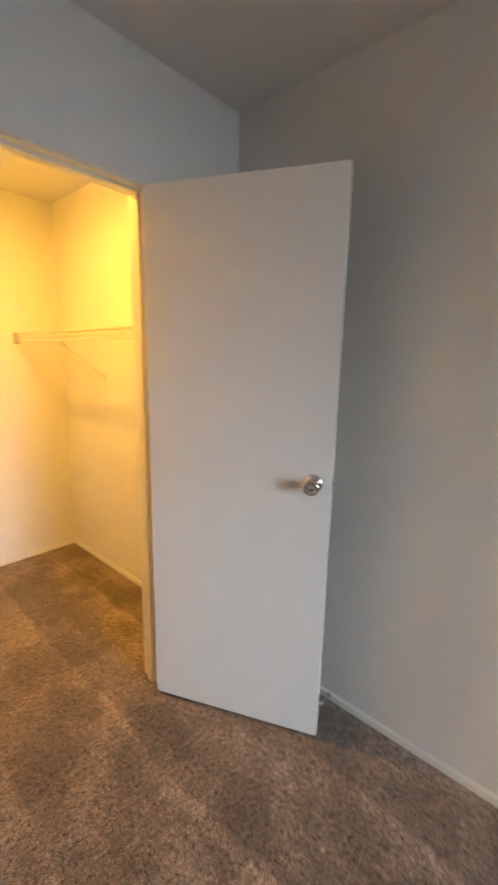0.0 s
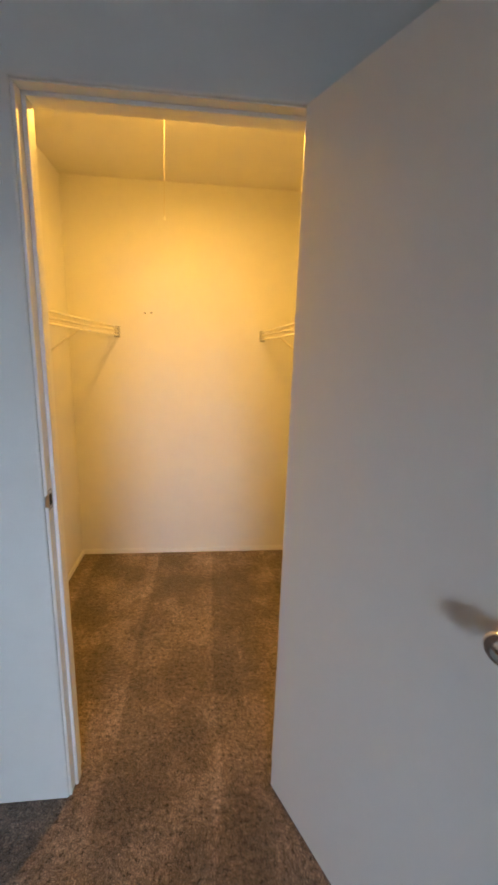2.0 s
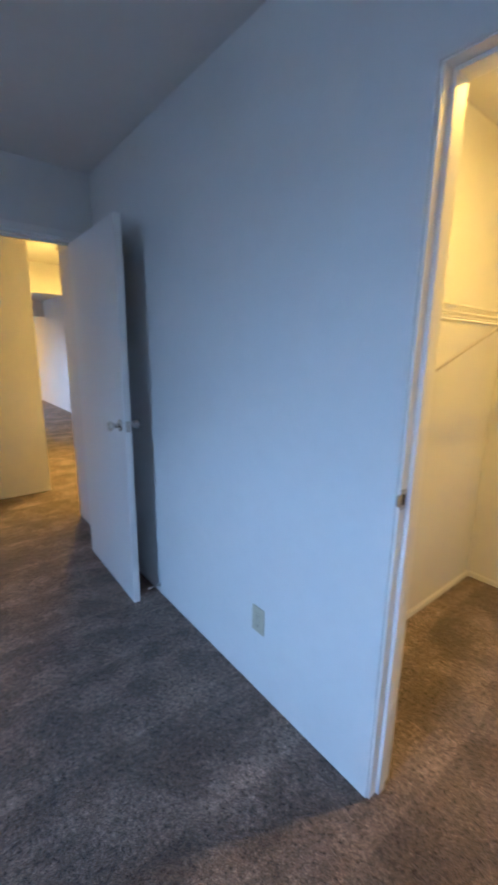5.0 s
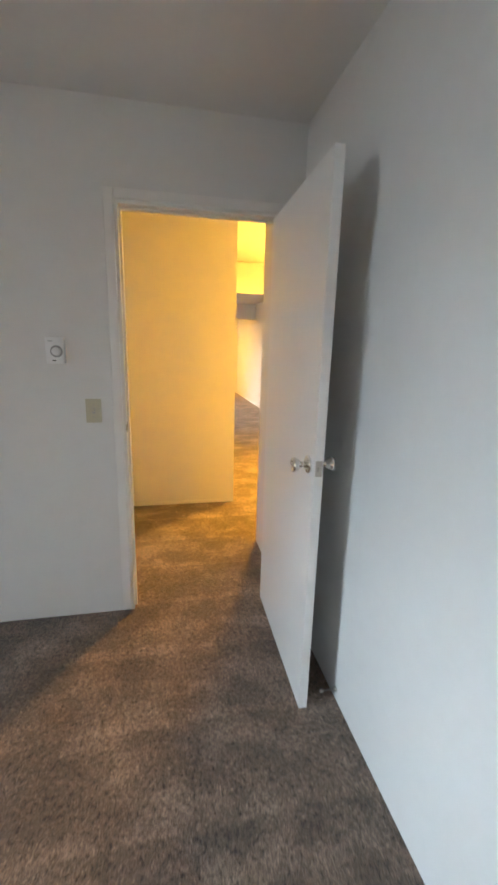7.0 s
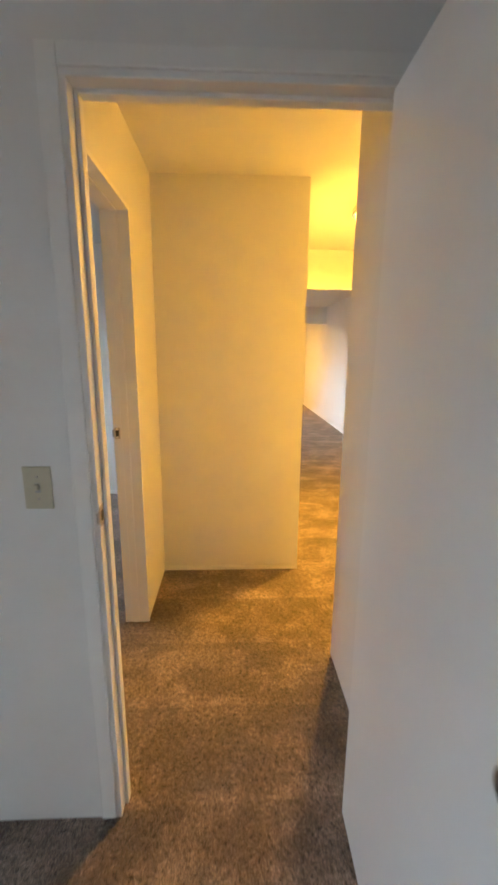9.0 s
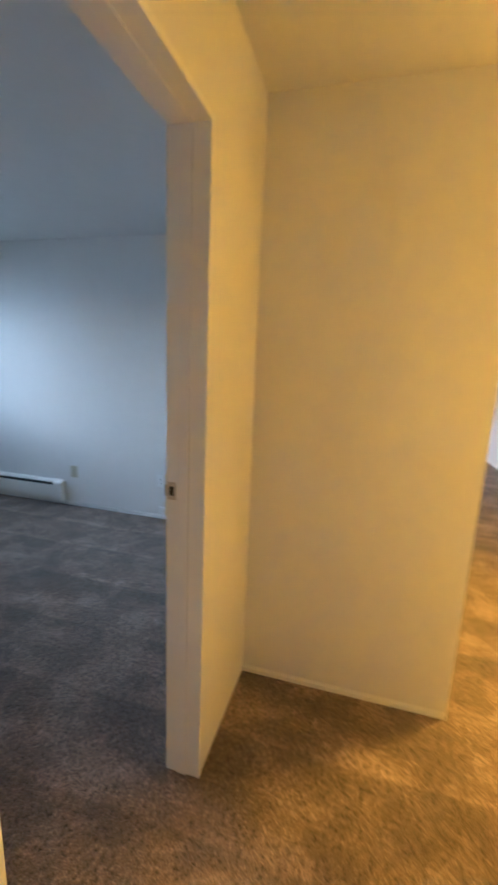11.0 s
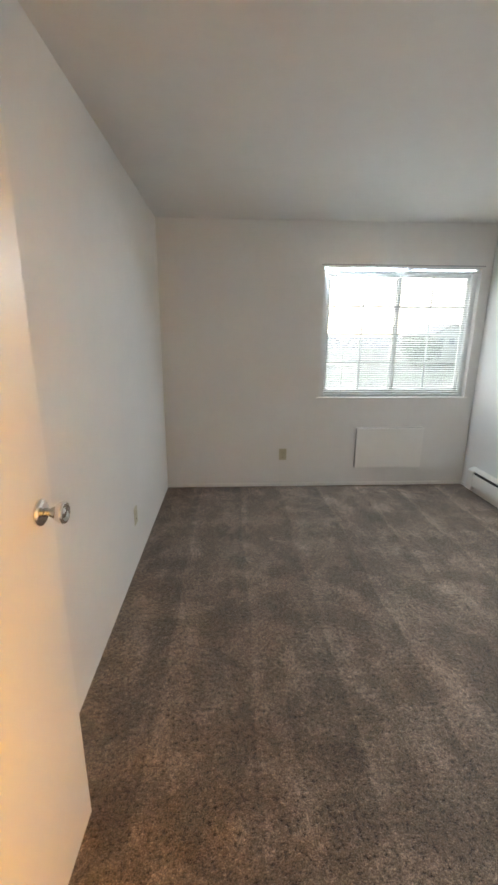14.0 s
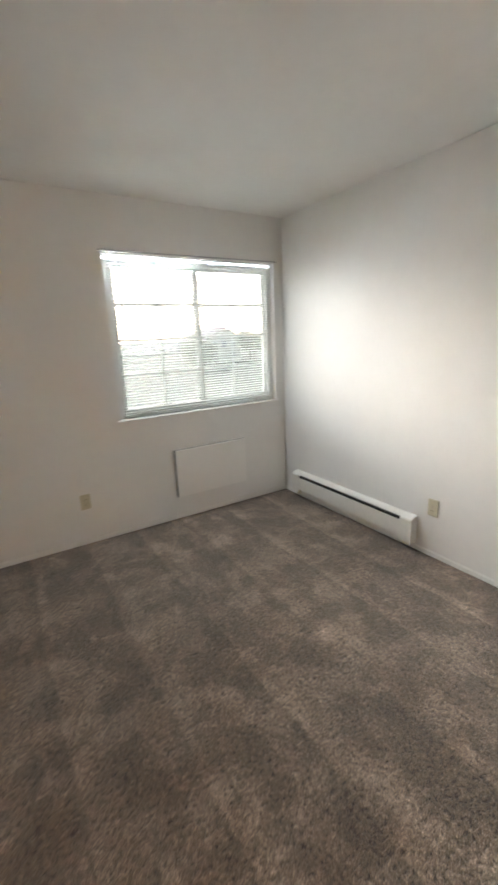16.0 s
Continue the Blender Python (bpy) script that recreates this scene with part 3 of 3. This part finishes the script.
# ---- windows ----
def window(name, x0, x1, z0, z1, label):
    """A two-panel vinyl slider with applied grids, in the facade."""
    y0, y1 = SF - 0.115, SF - 0.055
    root = empty(name, Matrix.Identity(4), label, "window", kind="structure")
    f = 0.045
    part("window_frame", block((x0, y0, z0), (x0 + f, y1, z1), 0.003), VINYL, root)
    part("window_frame", block((x1 - f, y0, z0), (x1, y1, z1), 0.003), VINYL, root)
    part("window_frame", block((x0 + f, y0, z0), (x1 - f, y1, z0 + f), 0.003), VINYL, root)
    part("window_frame", block((x0 + f, y0, z1 - f), (x1 - f, y1, z1), 0.003), VINYL, root)
    xm = (x0 + x1) / 2
    for k, (a, b) in enumerate(((x0 + f, xm + 0.02), (xm - 0.02, x1 - f))):
        ya = y0 + 0.008 + 0.024 * k
        sash = empty("sash", Matrix.Identity(4))
        sash.parent = root
        s = 0.032
        c, d = z0 + f, z1 - f
        part("stile", block((a, ya, c), (a + s, ya + 0.022, d), 0.002), VINYL, sash)
        part("stile", block((b - s, ya, c), (b, ya + 0.022, d), 0.002), VINYL, sash)
        part("rail", block((a + s, ya, c), (b - s, ya + 0.022, c + s), 0.002), VINYL, sash)
        part("rail", block((a + s, ya, d - s), (b - s, ya + 0.022, d), 0.002), VINYL, sash)
        pane = part("pane", block((a + s, ya + 0.009, c + s), (b - s, ya + 0.013, d - s)), GLASS, sash)
        pane.visible_shadow = False
        for i in range(1, 4):
            z = c + s + (d - c - 2 * s) * i / 4
            part("muntin", block((a + s, ya + 0.0135, z - 0.008), (b - s, ya + 0.019, z + 0.008)), VINYL, sash)
        part("muntin", block(((a + b) / 2 - 0.008, ya + 0.0137, c + s), ((a + b) / 2 + 0.008, ya + 0.0188, d - s)), VINYL, sash)
    return root


def blind(x0, x1, z0, z1, label):
    """Lowered mini blind: headrail, slats, cords, bottom rail and wand."""
    y = SF - 0.030
    root = empty("window_blind", pose((x0 + x1) / 2, y, z0), label, "blind")
    w, h = (x1 - x0) / 2 - 0.046, z1 - z0
    part("headrail", block((-w - 0.034, -0.014, h - 0.028), (w + 0.034, 0.016, h - 0.002), 0.003), SLAT, root)
    part("bottom_rail", block((-w, -0.012, 0.010), (w, 0.012, 0.020), 0.003), SLAT, root)
    bm = bmesh.new()
    prof = [(-0.0125, -0.0022), (-0.006, 0.0008), (0.0, 0.0016), (0.006, 0.0008), (0.0125, -0.0022)]
    rows = [[bm.verts.new((sx, yy, zz + dz)) for yy, zz in prof] for sx in (-w, w) for dz in (0.0, 0.0007)]
    a, b, c, d = rows[0], rows[1], rows[2], rows[3]
    for i in range(4):
        bm.faces.new((a[i], a[i + 1], c[i + 1], c[i]))
        bm.faces.new((b[i], d[i], d[i + 1], b[i + 1]))
        bm.faces.new((a[i], b[i], b[i + 1], a[i + 1]))
        bm.faces.new((c[i], c[i + 1], d[i + 1], d[i]))
    for i in (0, 4):
        bm.faces.new((a[i], c[i], d[i], b[i]))
    me = mesh_of(bm, "slat", SLAT)
    n = int((h - 0.06) / 0.0205)
    for i in range(n):
        share("slat", me, root, pose(0, 0, 0.032 + i * 0.0205, -14 + 1.5 * math.sin(i * 1.7), 0.05 * math.sin(i * 2.3), 0))
    for s in (-0.75, 0.0, 0.75):
        part("ladder_cord", rod((s * w, 0.0145, 0.015), (s * w, 0.0145, h - 0.02), 0.0009, 5), CORD, root)
    part("tilt_wand", rod((w - 0.07, 0.020, h - 0.03), (w - 0.055, 0.022, h - 0.55), 0.004, 8), GREYP, root, "clear plastic tilt wand")
    return root


window("window_1", -3.005, -1.555, 0.905, 2.085, "white vinyl sliding window with grids")
blind(-3.005, -1.555, 0.905, 2.085, "white mini blind lowered with open slats")
thing("window_sill", block((-3.03, SF - 0.050, 0.893), (-1.53, SF + 0.014, 0.907), 0.004), TRIM, "thin white painted window sill", "sill", kind="structure")
thing("curtain_rail", block((-3.03, SF + 0.001, 2.096), (-1.53, SF + 0.012, 2.106), 0.002), GREYP, "thin grey metal strip above the window", "rail", kind="structure")
window("window_2", 1.90, 3.32, 0.905, 2.085, "white vinyl sliding window with grids")
window("window_3", -7.6, -4.6, 0.905, 2.09, "wide white vinyl sliding window")


# ---- closet fittings ----
def wire_shelf(at, length, flip, label, braces):
    """Ventilated wire shelf. The wall lies on x = 0, the front at x = 0.30, and it runs along y from 0."""
    root = empty("wire_shelf", at, label, "shelf", "closet wire shelves")
    s = -1 if flip else 1
    for x, z, r in ((0.012, 0.0, 0.003), (0.10, -0.003, 0.0028), (0.20, -0.003, 0.0028), (0.298, 0.002, 0.0042), (0.303, -0.022, 0.0034), (0.303, -0.046, 0.0044)):
        part("long_wire", rod((s * x, 0.0, z), (s * x, length, z), r, 8), WIRE, root)
    bm = bmesh.new()
    rod((s * 0.008, 0, 0.004), (s * 0.298, 0, 0.004), 0.0011, 5, bm)
    rod((s * 0.300, 0, 0.004), (s * 0.303, 0, -0.046), 0.0009, 5, bm)
    me = mesh_of(bm, "cross_wire", WIRE)
    for i in range(int(length / 0.0254)):
        share("cross_wire", me, root, pose(0, 0.012 + i * 0.0254, 0))
    for y in braces:
        bm = rod((s * 0.004, y, -0.255), (s * 0.296, y, -0.032), 0.0055, 8)
        block((min(0, s * 0.006), y - 0.010, -0.285), (max(0, s * 0.006), y + 0.010, -0.235), 0.001, 1, bm)
        part("brace", bm, WIRE, root, "diagonal support brace")
    for y in (0.0, length):
        part("end_bracket", block((min(s * 0.280, s * 0.315), y - 0.008, -0.060), (max(s * 0.280, s * 0.315), y + 0.0, 0.012), 0.002), GREYP, root, "small grey end bracket")
    return root


wire_shelf(pose(CW, ND + 0.008, 1.585), CB - ND - 0.008, False, "white wire closet shelf with diagonal brace", (0.795,))
wire_shelf(pose(CE, ND + 0.008, 1.585), CB - ND - 0.008, True, "white wire closet shelf with diagonal brace", (0.965,))

for ax, az in ((2.298, 1.682), (2.338, 1.686)):
    an = empty("wall_anchor", pose(ax, CB, az, 90, 0, 0), "small empty screw anchor in the closet wall", "anchor", "closet wall anchors")
    part("collar", lathe([(0.0, 0.0012), (0.003, 0.0012), (0.006, 0.0015), (0.0065, 0.0)], 14), GREYP, an)
    part("hole", lathe([(0.0, 0.002), (0.0025, 0.002), (0.0026, 0.001)], 10), DARK, an)
lamp = empty("closet_light", pose(2.56, 0.74, H), "bare bulb ceiling light with a pull cord", "ceiling light")
part("lampholder", lathe([(0.0, 0.0), (0.055, 0.0), (0.056, -0.006), (0.045, -0.014), (0.026, -0.018), (0.0, -0.018)], 28), PORCELAIN, lamp, "white porcelain lampholder", smooth=True)
part("bulb", lathe([(0.0, -0.018), (0.020, -0.020), (0.026, -0.030), (0.034, -0.046), (0.037, -0.060), (0.033, -0.073), (0.022, -0.082), (0.0, -0.086)], 24), BULBM, lamp, "glowing warm light bulb", smooth=True)
bm = rod((-0.040, -0.022, -0.012), (-0.042, -0.024, -0.47), 0.0017, 6)
part("pull_cord", bm, CORD, lamp, "thin hanging pull cord")
part("cord_bell", lathe([(0.0, 0.0), (0.003, 0.0), (0.005, -0.014), (0.0, -0.016)], 12), WHITEP, lamp, at=pose(-0.042, -0.024, -0.47))

hl = empty("hall_light", pose(-1.98, 0.50, H), "flush ceiling light with glowing frosted glass bowl", "ceiling light")
part("pan", lathe([(0.0, 0.0), (0.176, 0.0), (0.186, -0.014), (0.187, -0.046), (0.180, -0.052), (0.166, -0.044), (0.0, -0.040)], 48), CHROME, hl, "brushed metal rim", smooth=True)
part("glass_bowl", lathe([(0.162, -0.041), (0.160, -0.070), (0.145, -0.104), (0.110, -0.132), (0.060, -0.148), (0.0, -0.152)], 48), BOWLM, hl, "lit frosted glass bowl", smooth=True)
part("finial", lathe([(0.0, -0.150), (0.010, -0.152), (0.012, -0.158), (0.005, -0.164), (0.007, -0.170), (0.0, -0.175)], 16), CHROME, hl, smooth=True)
dl = copy_thing(hl, pose(-9.5, -0.2, H))

# ---- outside ----
thing("ground", block((-400, -800, -3.3), (400, 60, -3.0)), GRASS, "green lawn below the windows", "lawn", kind="structure")


def leaf_cloud(bm, centre, radius, count, rng, size):
    """Many small folded leaves scattered through an uneven clump."""
    for _ in range(count):
        d = Vector((rng.gauss(0, 1), rng.gauss(0, 1), rng.gauss(0, 0.8)))
        d = d.normalized() * radius * (0.55 + 0.5 * rng.random()) * (0.8 + 0.4 * noise.noise(d * 1.3))
        c = Vector(centre) + d
        u = Vector((rng.gauss(0, 1), rng.gauss(0, 1), rng.gauss(0, 1))).normalized() * size * (0.6 + 0.8 * rng.random())
        v = u.cross(Vector((rng.gauss(0, 1), rng.gauss(0, 1), rng.gauss(0, 1)))).normalized() * size * 0.55
        q = [bm.verts.new(c + p) for p in (-u, v, u, -v)]
        bm.faces.new((q[0], q[1], q[2]))
        bm.faces.new((q[0], q[2], q[3]))


def tree(at, high, spread, seed, label):
    rng = random.Random(seed)
    root = empty("tree", at, label, "tree", "garden trees")
    bm = bmesh.new()
    bmesh.ops.create_cone(bm, cap_ends=True, segments=10, radius1=high * 0.035, radius2=high * 0.014, depth=high * 0.7, matrix=Matrix.Translation((0, 0, high * 0.35)))
    part("trunk", bm, BARK, root)
    crown = bmesh.new()
    for i in range(9):
        a, r, z = i * 2.4, spread * (0.25 + 0.5 * rng.random()), high * (0.45 + 0.45 * rng.random())
        tip = Vector((r * math.cos(a), r * math.sin(a), z))
        limb = bmesh.new()
        m = Matrix.Translation((tip + Vector((0, 0, high * 0.35))) / 2) @ (tip - Vector((0, 0, high * 0.35))).to_track_quat("Z", "Y").to_matrix().to_4x4()
        bmesh.ops.create_cone(limb, cap_ends=True, segments=6, radius1=high * 0.012, radius2=high * 0.004, depth=(tip - Vector((0, 0, high * 0.35))).length, matrix=m)
        part("limb", limb, BARK, root)
        leaf_cloud(crown, tip, spread * (0.34 + 0.2 * rng.random()), 420, rng, 0.16)
    part("crown", crown, HAZY_LEAF, root)
    return root


def house(at, w, d, eaves, ridge, label):
    """A gabled house with siding boards, roof, windows and a door."""
    root = empty("house", at, label, "house")
    bm = bmesh.new()
    prof = [(-w / 2, 0), (w / 2, 0), (w / 2, eaves), (0, ridge), (-w / 2, eaves)]
    front = [bm.verts.new((x, d / 2, z)) for x, z in prof]
    back = [bm.verts.new((x, -d / 2, z)) for x, z in prof]
    bm.faces.new(front), bm.faces.new(back)
    for i in range(5):
        j = (i + 1) % 5
        bm.faces.new((front[i], front[j], back[j], back[i]))
    body = part("wall", bm, SIDING, root)
    for k in range(int(eaves / 0.3)):
        part("siding_board", block((-w / 2, d / 2, k * 0.3), (w / 2, d / 2 + 0.02, k * 0.3 + 0.27)), SIDING, body)
    for s in (-1, 1):
        bm = bmesh.new()
        e, o = 0.4, 0.12
        slope = (ridge - eaves) / (w / 2)
        pts = [(0, ridge + o), (s * (w / 2 + e), eaves - slope * e + o), (s * (w / 2 + e), eaves - slope * e), (0, ridge)]
        a = [bm.verts.new((x, d / 2 + e, z)) for x, z in pts]
        b = [bm.verts.new((x, -d / 2 - e, z)) for x, z in pts]
        bm.faces.new(a), bm.faces.new(b)
        for i in range(4):
            j = (i + 1) % 4
            bm.faces.new((a[i], a[j], b[j], b[i]))
        part("roof", bm, SHINGLE, root, "grey shingled roof slope")
    for x, z in ((-w * 0.26, eaves * 0.62), (w * 0.26, eaves * 0.62), (-w * 0.26, eaves * 0.16), (0.0, eaves * 0.62)):
        win = part("window", block((x - 0.6, d / 2, z), (x + 0.6, d / 2 + 0.06, z + 1.3), 0.01), VINYL, root)
        part("pane", block((x - 0.5, d / 2 + 0.05, z + 0.1), (x + 0.5, d / 2 + 0.07, z + 1.2)), DARKGLASS, win)
    part("door", block((w * 0.2, d / 2, 0.1), (w * 0.2 + 1.0, d / 2 + 0.06, 2.2), 0.01), SHINGLE, root)
    return root


house(pose(-38.5, -76.0, -3.0, 0, 0, 8), 8.0, 9.0, 4.3, 6.3, "white gabled house beyond the lawn")
tree(pose(-46.5, -74.0, -3.0), 6.6, 4.2, 3, "leafy green tree beside the far house")
tree(pose(-43.0, -67.0, -3.0), 4.8, 3.9, 14, "leafy green tree near the far house")
tree(pose(-32.0, -66.0, -3.0), 4.0, 3.2, 5, "leafy green tree in front of the far house")
tree(pose(-27.0, -58.0, -3.0), 3.4, 2.6, 8, "low leafy green tree on the lawn")
woods = bmesh.new()
rng = random.Random(11)
for i in range(70):
    leaf_cloud(woods, (-150 + i * 4.2, -150 + 12 * rng.random(), -2.6 + 1.0 * rng.random()), 3.6 + 1.6 * rng.random(), 150, rng, 0.7)
thing("far_woods", woods, HAZE, "distant belt of grey-green trees, haze put in as a pale glow", "woods", kind="stuff")
